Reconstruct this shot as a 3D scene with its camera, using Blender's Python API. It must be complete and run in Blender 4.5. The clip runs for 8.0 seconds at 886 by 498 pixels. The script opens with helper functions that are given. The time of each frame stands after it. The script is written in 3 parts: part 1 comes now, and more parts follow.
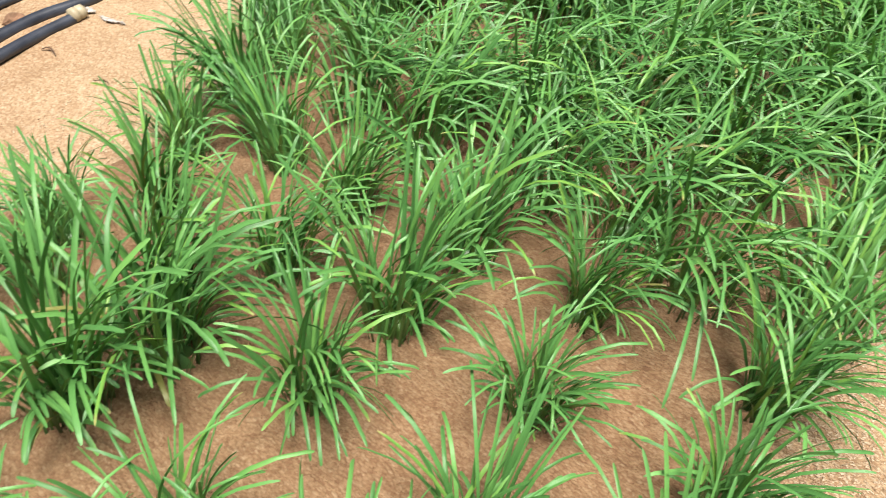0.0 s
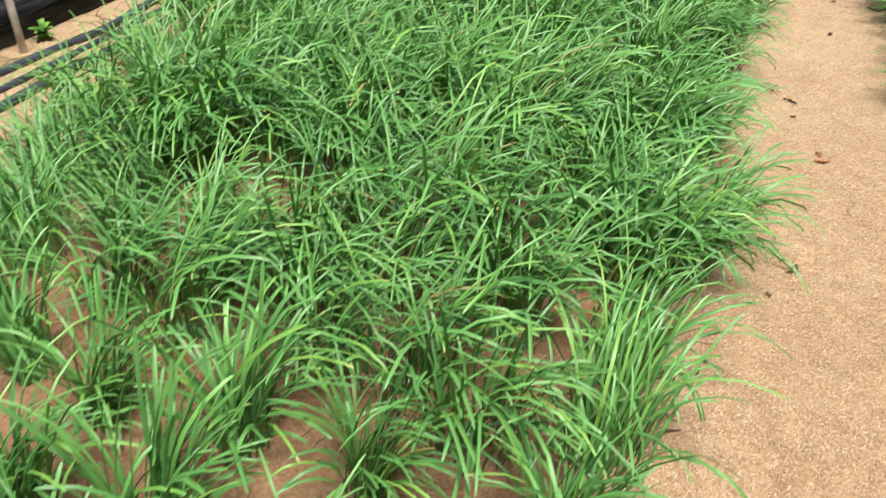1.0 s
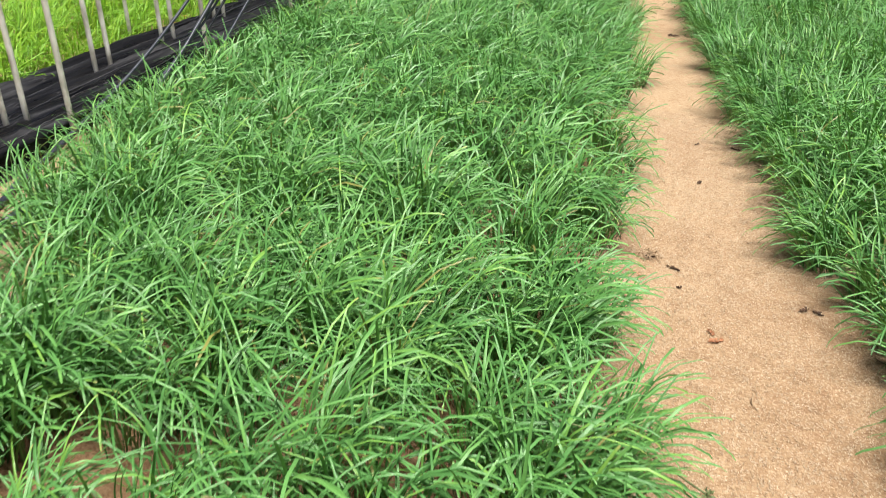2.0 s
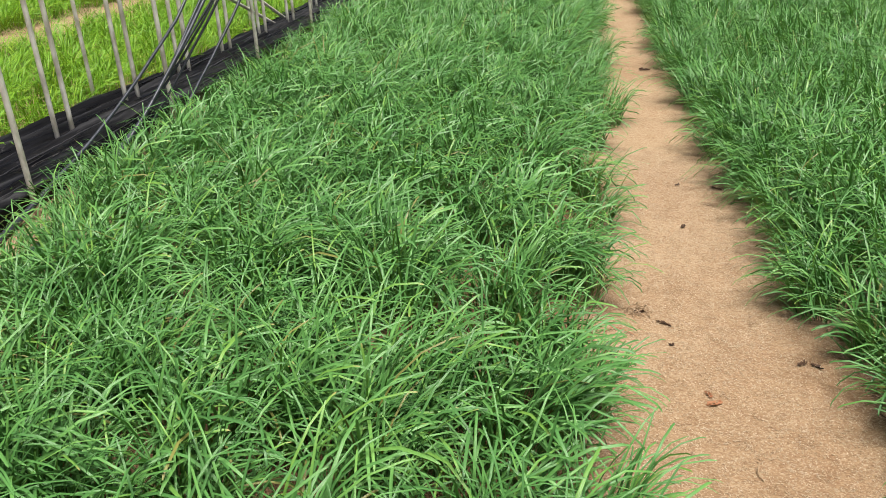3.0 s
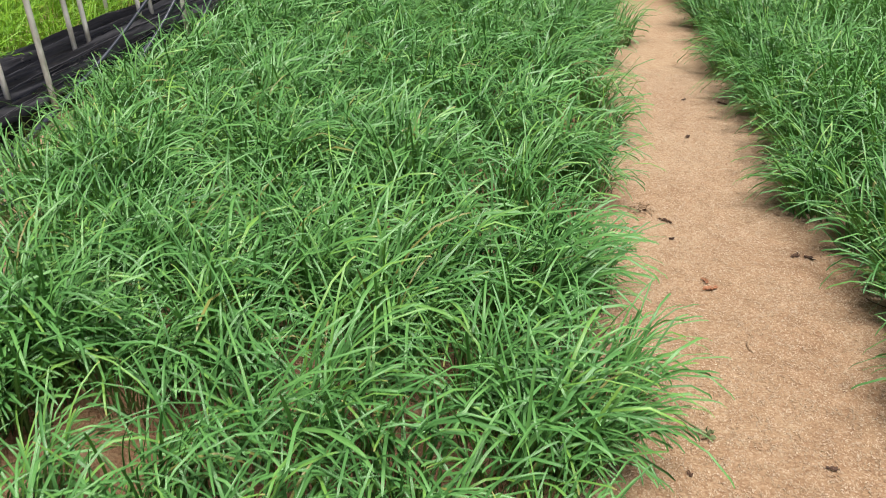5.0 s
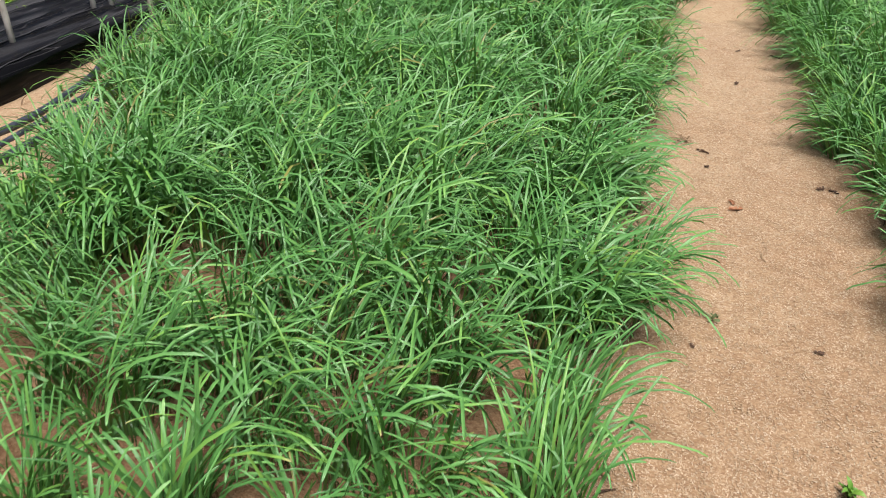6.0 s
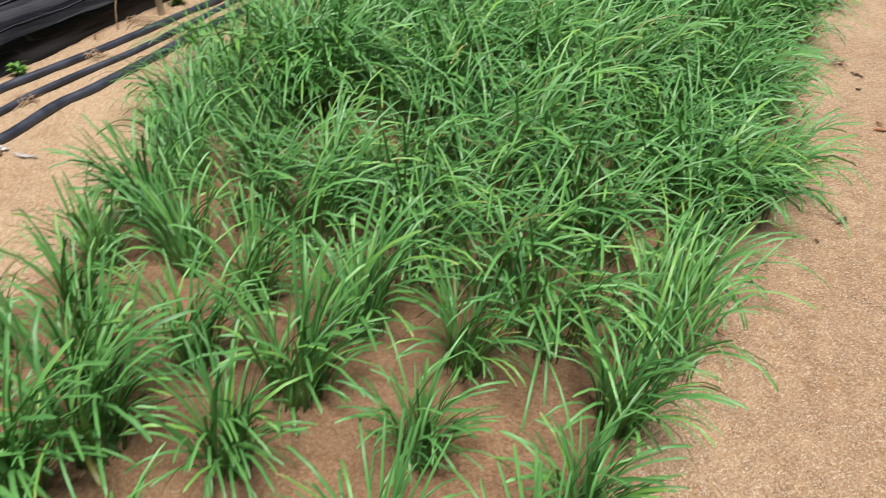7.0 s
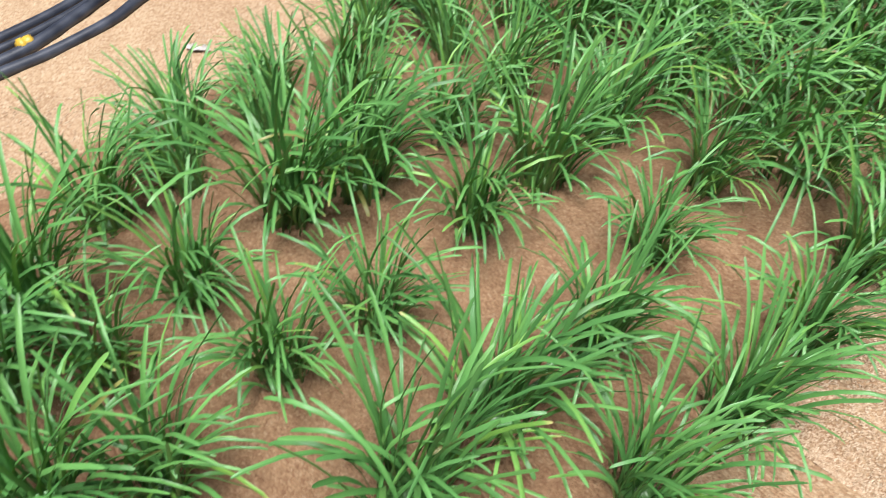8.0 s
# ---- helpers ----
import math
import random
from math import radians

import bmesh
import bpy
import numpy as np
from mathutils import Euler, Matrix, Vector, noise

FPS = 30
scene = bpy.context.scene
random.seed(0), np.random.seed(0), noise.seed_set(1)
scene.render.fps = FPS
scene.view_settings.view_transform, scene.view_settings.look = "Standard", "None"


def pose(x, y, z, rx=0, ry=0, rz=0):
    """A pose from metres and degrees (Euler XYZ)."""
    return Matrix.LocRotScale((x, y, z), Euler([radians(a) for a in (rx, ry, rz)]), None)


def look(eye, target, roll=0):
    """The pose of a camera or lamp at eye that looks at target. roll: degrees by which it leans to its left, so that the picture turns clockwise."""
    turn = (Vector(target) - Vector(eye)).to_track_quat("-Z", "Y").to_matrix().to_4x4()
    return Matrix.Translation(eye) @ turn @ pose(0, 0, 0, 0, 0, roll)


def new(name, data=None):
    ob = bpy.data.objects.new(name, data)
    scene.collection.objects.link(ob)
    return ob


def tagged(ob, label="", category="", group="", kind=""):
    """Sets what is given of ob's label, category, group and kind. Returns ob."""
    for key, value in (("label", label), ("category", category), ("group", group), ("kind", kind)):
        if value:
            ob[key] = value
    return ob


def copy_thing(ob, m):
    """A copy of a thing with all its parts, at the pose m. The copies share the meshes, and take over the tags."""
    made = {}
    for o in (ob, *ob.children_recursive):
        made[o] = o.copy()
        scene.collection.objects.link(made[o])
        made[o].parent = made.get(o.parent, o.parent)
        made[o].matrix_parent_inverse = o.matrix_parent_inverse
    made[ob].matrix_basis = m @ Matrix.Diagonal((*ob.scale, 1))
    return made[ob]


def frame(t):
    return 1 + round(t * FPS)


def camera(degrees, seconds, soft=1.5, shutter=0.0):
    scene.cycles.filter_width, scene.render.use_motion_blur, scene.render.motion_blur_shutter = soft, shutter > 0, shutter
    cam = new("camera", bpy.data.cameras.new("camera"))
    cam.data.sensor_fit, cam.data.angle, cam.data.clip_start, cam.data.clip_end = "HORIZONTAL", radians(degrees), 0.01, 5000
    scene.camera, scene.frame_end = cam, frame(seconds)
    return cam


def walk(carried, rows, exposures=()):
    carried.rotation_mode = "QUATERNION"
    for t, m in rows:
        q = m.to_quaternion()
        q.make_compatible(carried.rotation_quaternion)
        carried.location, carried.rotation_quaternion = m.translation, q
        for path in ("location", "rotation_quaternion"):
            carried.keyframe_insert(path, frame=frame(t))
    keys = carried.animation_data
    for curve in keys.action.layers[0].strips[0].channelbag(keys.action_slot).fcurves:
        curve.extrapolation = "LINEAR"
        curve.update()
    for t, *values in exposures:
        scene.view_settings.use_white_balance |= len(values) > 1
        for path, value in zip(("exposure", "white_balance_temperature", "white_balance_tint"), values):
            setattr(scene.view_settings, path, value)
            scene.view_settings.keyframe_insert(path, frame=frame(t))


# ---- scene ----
cam = camera(60.0, 8.0, soft=0.25, shutter=0.2)
PATH = [
    (0, (0.011, 0.117, 0.811), (-0.845, 1.24, -0.604), 3.9),
    (0.5, (0.062, 0.153, 0.8), (-0.717, 1.461, -0.497), 3.4),
    (1, (0.084, 0.263, 0.854), (-0.593, 1.723, -0.333), 3.0),
    (1.5, (0.087, 0.398, 0.936), (-0.51, 1.989, -0.119), 1.7),
    (2, (0.039, 0.539, 0.982), (-0.479, 2.22, 0.029), 0.7),
    (2.2, (0.016, 0.597, 0.988), (-0.476, 2.302, 0.067), 0.3),
    (3.3, (0.009, 0.65, 1.032), (-0.479, 2.377, 0.147), -1.8),
    (3.5, (0.012, 0.648, 1.022), (-0.48, 2.37, 0.132), -1.9),
    (4, (0.015, 0.626, 1.013), (-0.457, 2.341, 0.099), -2.4),
    (4.2, (0.019, 0.609, 1.009), (-0.445, 2.32, 0.083), -2.7),
    (5.5, (0.06, 0.411, 0.924), (-0.455, 2.028, -0.134), 0.7),
    (6, (0.111, 0.272, 0.92), (-0.475, 1.846, -0.166), 1.6),
    (6.5, (0.136, 0.168, 0.921), (-0.527, 1.675, -0.216), 2.2),
    (7, (0.156, 0.037, 0.917), (-0.653, 1.387, -0.317), 1.9),
    (7.5, (0.145, -0.068, 0.886), (-0.782, 1.071, -0.471), 2.0),
    (8, (0.145, -0.125, 0.867), (-0.845, 0.761, -0.628), 0.6),
]
walk(cam, [(t, look(eye, target, roll)) for t, eye, target, roll in PATH], exposures=[(0, 0.88, 6500, 8), (1, 0.78, 6500, 8), (2.2, 0.8, 6500, 8), (3.3, 0.39, 6550, 9), (5.5, 0.48, 6300, 12), (7, 0.43, 6200, 11), (7.5, 0.6, 6100, 11), (8, 0.76, 6050, 11)])

# ---- light ----
world = bpy.data.worlds.new("world")
scene.world = world
world.use_nodes = True
wn = world.node_tree.nodes
sky = wn.new("ShaderNodeTexSky")
sky.sky_type = "NISHITA"
sky.sun_disc = False
sky.sun_elevation, sky.sun_rotation = radians(77), radians(128)
sky.dust_density, sky.air_density, sky.ozone_density = 6.0, 0.7, 0.4
world.node_tree.links.new(sky.outputs[0], wn["Background"].inputs[0])
wn["Background"].inputs[1].default_value = 0.034
sun_data = bpy.data.lights.new("sun", "SUN")
sun_data.energy, sun_data.angle, sun_data.color = 4.85, radians(26), (1.0, 0.955, 0.9)
sun = new("sun", sun_data)
sun.matrix_world = look((0.26, -0.2, 1.4), (0, 0, 0))


# ---- materials ----
def material(name, rough=0.6, metal=0.0):
    mat = bpy.data.materials.new(name)
    mat.use_nodes = True
    bsdf = mat.node_tree.nodes["Principled BSDF"]
    bsdf.inputs["Roughness"].default_value = rough
    bsdf.inputs["Metallic"].default_value = metal
    return mat, mat.node_tree.nodes, mat.node_tree.links, bsdf


def ramp(nodes, links, source, stops):
    node = nodes.new("ShaderNodeValToRGB")
    while len(node.color_ramp.elements) < len(stops):
        node.color_ramp.elements.new(0.5)
    for e, (at, c) in zip(node.color_ramp.elements, stops):
        e.position, e.color = at, (*c, 1)
    links.new(source, node.inputs[0])
    return node.outputs[0]


def mixed(nodes, links, kind, factor, a, b):
    node = nodes.new("ShaderNodeMix")
    node.data_type, node.blend_type = "RGBA", kind
    for socket, value in ((node.inputs[0], factor), (node.inputs[6], a), (node.inputs[7], b)):
        if isinstance(value, (int, float)):
            socket.default_value = value
        elif isinstance(value, tuple):
            socket.default_value = (*value, 1)
        else:
            links.new(value, socket)
    return node.outputs[2]


def mathed(nodes, links, op, a, b=0.0):
    node = nodes.new("ShaderNodeMath")
    node.operation = op
    for socket, value in ((node.inputs[0], a), (node.inputs[1], b)):
        if isinstance(value, (int, float)):
            socket.default_value = value
        else:
            links.new(value, socket)
    return node.outputs[0]


def textured(nodes, links, kind, scale, stretch=(1, 1, 1), turn=(0, 0, 0), detail=4.0):
    """A noise or voronoi texture in world metres."""
    geo = nodes.new("ShaderNodeNewGeometry")
    mapping = nodes.new("ShaderNodeMapping")
    mapping.inputs["Scale"].default_value = stretch
    mapping.inputs["Rotation"].default_value = turn
    links.new(geo.outputs["Position"], mapping.inputs[0])
    tex = nodes.new("ShaderNodeTexNoise" if kind == "noise" else "ShaderNodeTexVoronoi")
    tex.inputs["Scale"].default_value = scale
    if kind == "noise":
        tex.inputs["Detail"].default_value = detail
    links.new(mapping.outputs[0], tex.inputs["Vector"])
    return tex


def bumped(nodes, links, bsdf, height, strength, distance):
    bump = nodes.new("ShaderNodeBump")
    bump.inputs["Strength"].default_value, bump.inputs["Distance"].default_value = strength, distance
    links.new(height, bump.inputs["Height"])
    links.new(bump.outputs[0], bsdf.inputs["Normal"])


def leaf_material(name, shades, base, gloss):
    """Flat strap leaf: sheath tinted base at the foot (on the chives, shade put into the colour), uneven green along
    the blade, now and then a yellowed tip.
    """
    mat, nodes, links, bsdf = material(name, 0.48)
    info, geo = nodes.new("ShaderNodeObjectInfo"), nodes.new("ShaderNodeNewGeometry")
    chance = mathed(nodes, links, "FRACT", mathed(nodes, links, "ADD", info.outputs["Random"], geo.outputs["Random Per Island"]))
    uv = nodes.new("ShaderNodeUVMap")
    split = nodes.new("ShaderNodeSeparateXYZ")
    links.new(uv.outputs[0], split.inputs[0])
    along = split.outputs[1]
    green = ramp(nodes, links, chance, [(0.0, shades[0]), (0.45, shades[1]), (0.85, shades[2]), (1.0, shades[3])])
    patch = textured(nodes, links, "noise", 9.0, detail=3.0)
    tone = ramp(nodes, links, patch.outputs[0], [(0.3, (0.78, 0.86, 0.8)), (0.7, (1.15, 1.1, 1.05))])
    green = mixed(nodes, links, "MULTIPLY", 1.0, green, tone)
    vein = nodes.new("ShaderNodeTexWave")
    vein.inputs["Scale"].default_value, vein.inputs["Distortion"].default_value = 1.3, 0.6
    links.new(uv.outputs[0], vein.inputs["Vector"])
    green = mixed(nodes, links, "MULTIPLY", 0.16, green, vein.outputs[0])
    # Blends the foot into base; the chives' dark base paints shade among the stems.
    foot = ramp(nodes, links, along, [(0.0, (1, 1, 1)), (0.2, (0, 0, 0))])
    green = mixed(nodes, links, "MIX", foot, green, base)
    tip = ramp(nodes, links, along, [(0.955, (0, 0, 0)), (1.0, (1, 1, 1))])
    dry = mathed(nodes, links, "MULTIPLY", tip, mathed(nodes, links, "GREATER_THAN", chance, 0.96))
    green = mixed(nodes, links, "MIX", dry, green, (0.42, 0.36, 0.14))
    old = mathed(nodes, links, "GREATER_THAN", mathed(nodes, links, "FRACT", mathed(nodes, links, "MULTIPLY", chance, 7.3)), 0.99)
    green = mixed(nodes, links, "MIX", mathed(nodes, links, "MULTIPLY", old, 0.75), green, (0.22, 0.17, 0.05))
    links.new(green, bsdf.inputs["Base Color"])
    bsdf.inputs["Roughness"].default_value = gloss
    bsdf.inputs["Specular IOR Level"].default_value = 0.5
    bumped(nodes, links, bsdf, vein.outputs[0], 0.25, 0.001)
    thin = nodes.new("ShaderNodeBsdfTranslucent")
    links.new(mixed(nodes, links, "MULTIPLY", 1.0, green, (1.5, 1.45, 0.45)), thin.inputs[0])
    both = nodes.new("ShaderNodeMixShader")
    both.inputs[0].default_value = 0.085
    links.new(bsdf.outputs[0], both.inputs[1])
    links.new(thin.outputs[0], both.inputs[2])
    links.new(both.outputs[0], nodes["Material Output"].inputs[0])
    return mat


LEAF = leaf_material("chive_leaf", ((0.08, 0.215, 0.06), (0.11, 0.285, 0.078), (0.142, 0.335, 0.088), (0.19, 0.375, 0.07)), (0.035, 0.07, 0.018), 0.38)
# Brighter, yellower chive leaf: the sunlight on the far beds put into its colour.
LEAF_SUNLIT = leaf_material("sunlit_chive_leaf", ((0.12, 0.29, 0.014), (0.17, 0.37, 0.016), (0.23, 0.44, 0.022), (0.32, 0.48, 0.03)), (0.10, 0.16, 0.03), 0.5)
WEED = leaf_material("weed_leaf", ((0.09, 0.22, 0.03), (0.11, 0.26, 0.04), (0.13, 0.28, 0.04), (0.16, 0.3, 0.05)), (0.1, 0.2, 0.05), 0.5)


def hull_material():
    """Single dry rice hulls, straw to rust."""
    mat, nodes, links, bsdf = material("rice_hull", 0.62)
    geo = nodes.new("ShaderNodeNewGeometry")
    shade = ramp(nodes, links, geo.outputs["Random Per Island"], [(0.0, (0.27, 0.16, 0.088)), (0.25, (0.39, 0.275, 0.172)), (0.75, (0.47, 0.36, 0.245)), (1.0, (0.57, 0.46, 0.34))])
    links.new(shade, bsdf.inputs["Base Color"])
    return mat


def ground_material(name, tint, browner_mouth=False):
    """Rice hulls mixed into sandy soil; the mouth of the walkway is tinted browner."""
    mat, nodes, links, bsdf = material(name, 0.85)
    grains = []
    for turn, scale in ((0.4, 170.0), (1.9, 160.0)):
        a = textured(nodes, links, "voronoi", scale, (1.0, 2.0, 1.0), (0, 0, turn))
        grains.append(a)
    which = textured(nodes, links, "noise", 110.0, detail=1.0)
    pick = ramp(nodes, links, which.outputs[0], [(0.48, (0, 0, 0)), (0.52, (1, 1, 1))])
    hue = mixed(nodes, links, "MIX", pick, grains[0].outputs["Color"], grains[1].outputs["Color"])
    edge = mixed(nodes, links, "MIX", pick, grains[0].outputs["Distance"], grains[1].outputs["Distance"])
    colour = ramp(nodes, links, hue, [(0.1, (0.39, 0.225, 0.125)), (0.4, (0.52, 0.335, 0.2)), (0.7, (0.59, 0.405, 0.255)), (0.95, (0.68, 0.51, 0.355))])
    gap = ramp(nodes, links, edge, [(0.35, (1, 1, 1)), (0.75, (0.6, 0.5, 0.42))])
    colour = mixed(nodes, links, "MULTIPLY", 0.55, colour, gap)
    stain = textured(nodes, links, "noise", 1.7, detail=6.0)
    colour = mixed(nodes, links, "MULTIPLY", 1.0, colour, ramp(nodes, links, stain.outputs[0], [(0.32, (0.88, 0.82, 0.78)), (0.5, (0.98, 0.97, 0.96)), (0.7, (1.06, 1.08, 1.08))]))
    damp = textured(nodes, links, "noise", 14.0, detail=5.0)
    colour = mixed(nodes, links, "MULTIPLY", 1.0, colour, ramp(nodes, links, damp.outputs[0], [(0.28, (0.86, 0.82, 0.78)), (0.5, (1, 1, 1))]))
    if browner_mouth:
        place, apart = nodes.new("ShaderNodeNewGeometry"), nodes.new("ShaderNodeSeparateXYZ")
        links.new(place.outputs["Position"], apart.inputs[0])
        wander = textured(nodes, links, "noise", 3.5, detail=6.0)
        along = mathed(nodes, links, "ADD", apart.outputs[1], mathed(nodes, links, "MULTIPLY", wander.outputs[0], 1.6))
        near = ramp(nodes, links, mathed(nodes, links, "MULTIPLY", along, 0.2), [(0.5, (1, 1, 1)), (0.74, (0, 0, 0))])
        aside = ramp(nodes, links, mathed(nodes, links, "ADD", apart.outputs[0], 1.0), [(0.2, (0, 0, 0)), (0.9, (1, 1, 1))])
        colour = mixed(nodes, links, "MULTIPLY", mathed(nodes, links, "MULTIPLY", near, aside), colour, (0.84, 0.79, 0.74))
    links.new(mixed(nodes, links, "MULTIPLY", 1.0, colour, tint), bsdf.inputs["Base Color"])
    bumped(nodes, links, bsdf, mathed(nodes, links, "MULTIPLY", edge, -1.0), 0.7, 0.003)
    return mat


def film_material():
    mat, nodes, links, bsdf = material("black_film", 0.5)
    # Grey bands along the film: the pleats' gleam put into the base colour.
    gleam_bands = textured(nodes, links, "noise", 5.0, (4.0, 0.16, 4.0), detail=5.0)
    black = ramp(nodes, links, gleam_bands.outputs[0], [(0.4, (0.003, 0.003, 0.0035)), (0.52, (0.008, 0.008, 0.0095)), (0.66, (0.04, 0.04, 0.044))])
    # Thin pale lines painted as highlights along the ridges.
    streak = textured(nodes, links, "noise", 1.0, (30.0, 0.12, 30.0), detail=0.0)
    ridge_glint = ramp(nodes, links, streak.outputs[0], [(0.0, (0, 0, 0)), (0.562, (0, 0, 0)), (0.57, (0.22, 0.22, 0.22)), (0.578, (0, 0, 0)), (1.0, (0, 0, 0))])
    links.new(mixed(nodes, links, "MIX", ridge_glint, black, (0.22, 0.21, 0.22)), bsdf.inputs["Base Color"])
    links.new(ramp(nodes, links, gleam_bands.outputs[0], [(0.3, (0.22, 0.22, 0.22)), (0.8, (0.5, 0.5, 0.5))]), bsdf.inputs["Roughness"])
    bsdf.inputs["Specular IOR Level"].default_value = 0.28
    fine = textured(nodes, links, "noise", 1.0, (55.0, 2.5, 55.0), detail=7.0)
    bumped(nodes, links, bsdf, fine.outputs[0], 0.3, 0.012)
    return mat


def steel_material():
    mat, nodes, links, bsdf = material("galvanised_pipe", 0.5, 0.1)
    dull = textured(nodes, links, "noise", 26.0, (1, 1, 0.5), detail=7.0)
    links.new(ramp(nodes, links, dull.outputs[0], [(0.34, (0.40, 0.37, 0.32)), (0.5, (0.66, 0.635, 0.585)), (0.62, (0.82, 0.80, 0.76))]), bsdf.inputs["Base Color"])
    bumped(nodes, links, bsdf, dull.outputs[0], 0.15, 0.002)
    return mat


def plain(name, low, high, rough, scale=40.0):
    mat, nodes, links, bsdf = material(name, rough)
    tex = textured(nodes, links, "noise", scale, detail=6.0)
    links.new(ramp(nodes, links, tex.outputs[0], [(0.3, low), (0.7, high)]), bsdf.inputs["Base Color"])
    bumped(nodes, links, bsdf, tex.outputs[0], 0.3, 0.002)
    return mat


HULL, FILM, STEEL = hull_material(), film_material(), steel_material()
# SOIL's lower tint is partly its own brown, partly shade under the clumps.
GROUND, SOIL = ground_material("hull_mulch", (0.71, 0.765, 0.76), True), ground_material("dark_soil", (0.45, 0.41, 0.35))
# Lighter grey for the creases: light caught on film edges, set as colour.
FOLD = plain("lit_crease_film", (0.012, 0.012, 0.014), (0.07, 0.07, 0.078), 0.4, 9.0)
HOSE = plain("hose_plastic", (0.014, 0.017, 0.026), (0.05, 0.057, 0.076), 0.38, 25.0)
YELLOW = plain("yellow_plastic", (0.42, 0.26, 0.02), (0.55, 0.37, 0.045), 0.45)
WHITE = plain("white_plastic", (0.32, 0.29, 0.26), (0.5, 0.47, 0.44), 0.5)
STRAW = plain("dry_straw", (0.24, 0.155, 0.08), (0.4, 0.29, 0.19), 0.8)
BROWN = plain("dead_leaf", (0.035, 0.018, 0.011), (0.11, 0.055, 0.03), 0.8)
RUST = plain("rust_leaf", (0.26, 0.10, 0.045), (0.36, 0.17, 0.085), 0.8)


# ---- building helpers ----
def mesh_of(name, verts, faces, mat, uv=None, smooth=True):
    me = bpy.data.meshes.new(name)
    me.from_pydata(verts.tolist() if isinstance(verts, np.ndarray) else verts, [], faces.tolist() if isinstance(faces, np.ndarray) else faces)
    if uv is not None:
        layer = me.uv_layers.new(name="UVMap")
        loops = np.empty(len(me.loops), dtype=np.int32)
        me.loops.foreach_get("vertex_index", loops)
        layer.data.foreach_set("uv", np.asarray(uv, dtype=np.float32)[loops].ravel())
    if smooth:
        me.polygons.foreach_set("use_smooth", np.ones(len(me.polygons), dtype=bool))
    me.materials.append(mat)
    return me


def part(name, me, parent, label=""):
    ob = new(name, me)
    ob.parent = parent
    return tagged(ob, label)


def tube(name, points, radius, mat, sides=10, closed=True, taper=None):
    """A round bar or hose along a line of points."""
    pts = [Vector(p) for p in points]
    verts, faces, uv = [], [], []
    side = None
    for n, p in enumerate(pts):
        ahead = (pts[min(n + 1, len(pts) - 1)] - pts[max(n - 1, 0)]).normalized()
        if side is None:
            side = ahead.cross(Vector((0.3, 0.9, 0.31))).normalized()
        side = (side - ahead * side.dot(ahead)).normalized()
        up = ahead.cross(side)
        r = radius if taper is None else radius * taper[n]
        for k in range(sides):
            a = 2 * math.pi * k / sides
            verts.append(p + r * (math.cos(a) * side + math.sin(a) * up))
            uv.append((k / sides, n / (len(pts) - 1)))
    for n in range(len(pts) - 1):
        for k in range(sides):
            a, b = n * sides + k, n * sides + (k + 1) % sides
            faces.append((a, b, b + sides, a + sides))
    if closed:
        faces += [tuple(reversed(range(sides))), tuple(range((len(pts) - 1) * sides, len(pts) * sides))]
    return mesh_of(name, [tuple(v) for v in verts], faces, mat, uv)


def spline(points, per=10):
    """A smooth line through a few points."""
    p = np.array(points, float)
    p = np.vstack([2 * p[0] - p[1], p, 2 * p[-1] - p[-2]])
    out = []
    for n in range(1, len(p) - 2):
        a, b, c, d = p[n - 1 : n + 3]
        for t in np.arange(per) / per:
            out.append(0.5 * (2 * b + (c - a) * t + (2 * a - 5 * b + 4 * c - d) * t**2 + (3 * b - a - 3 * c + d) * t**3))
    out.append(p[-2])
    return [tuple(v) for v in out]


def lie(x, y):
    """Height of the ground."""
    rough = 0.012 * noise.noise((x * 2.1, y * 1.7, 0.0)) + 0.008 * noise.noise((x * 7, y * 6, 3.0)) + 0.005 * noise.noise((x * 13, y * 11, 6.0)) + 0.003 * noise.noise((x * 27, y * 25, 6.0))
    return rough * max(0.0, 1 - max(abs(x), abs(y) - 4) / 9)


# ---- ground ----
def spaced(near, far, step, ends):
    fine = np.arange(near, far + step / 2, step)
    low = [near - step * 1.35**n / 0.35 for n in range(1, 60) if near - step * 1.35**n / 0.35 > -ends]
    high = [far + step * 1.35**n / 0.35 for n in range(1, 60) if far + step * 1.35**n / 0.35 < ends]
    return np.concatenate([[-ends], low[::-1], fine, high, [ends]])


def build_ground():
    xs, ys = spaced(-2.6, 1.2, 0.025, 600.0), spaced(-0.6, 4.5, 0.03, 600.0)
    verts = [(x, y, lie(x, y)) for y in ys for x in xs]
    w = len(xs)
    faces = [(j * w + i, j * w + i + 1, (j + 1) * w + i + 1, (j + 1) * w + i) for j in range(len(ys) - 1) for i in range(w - 1)]
    tagged(new("ground", mesh_of("ground", verts, faces, GROUND)), "sandy ground covered with orange-tan rice hulls", "ground", kind="structure")


build_ground()


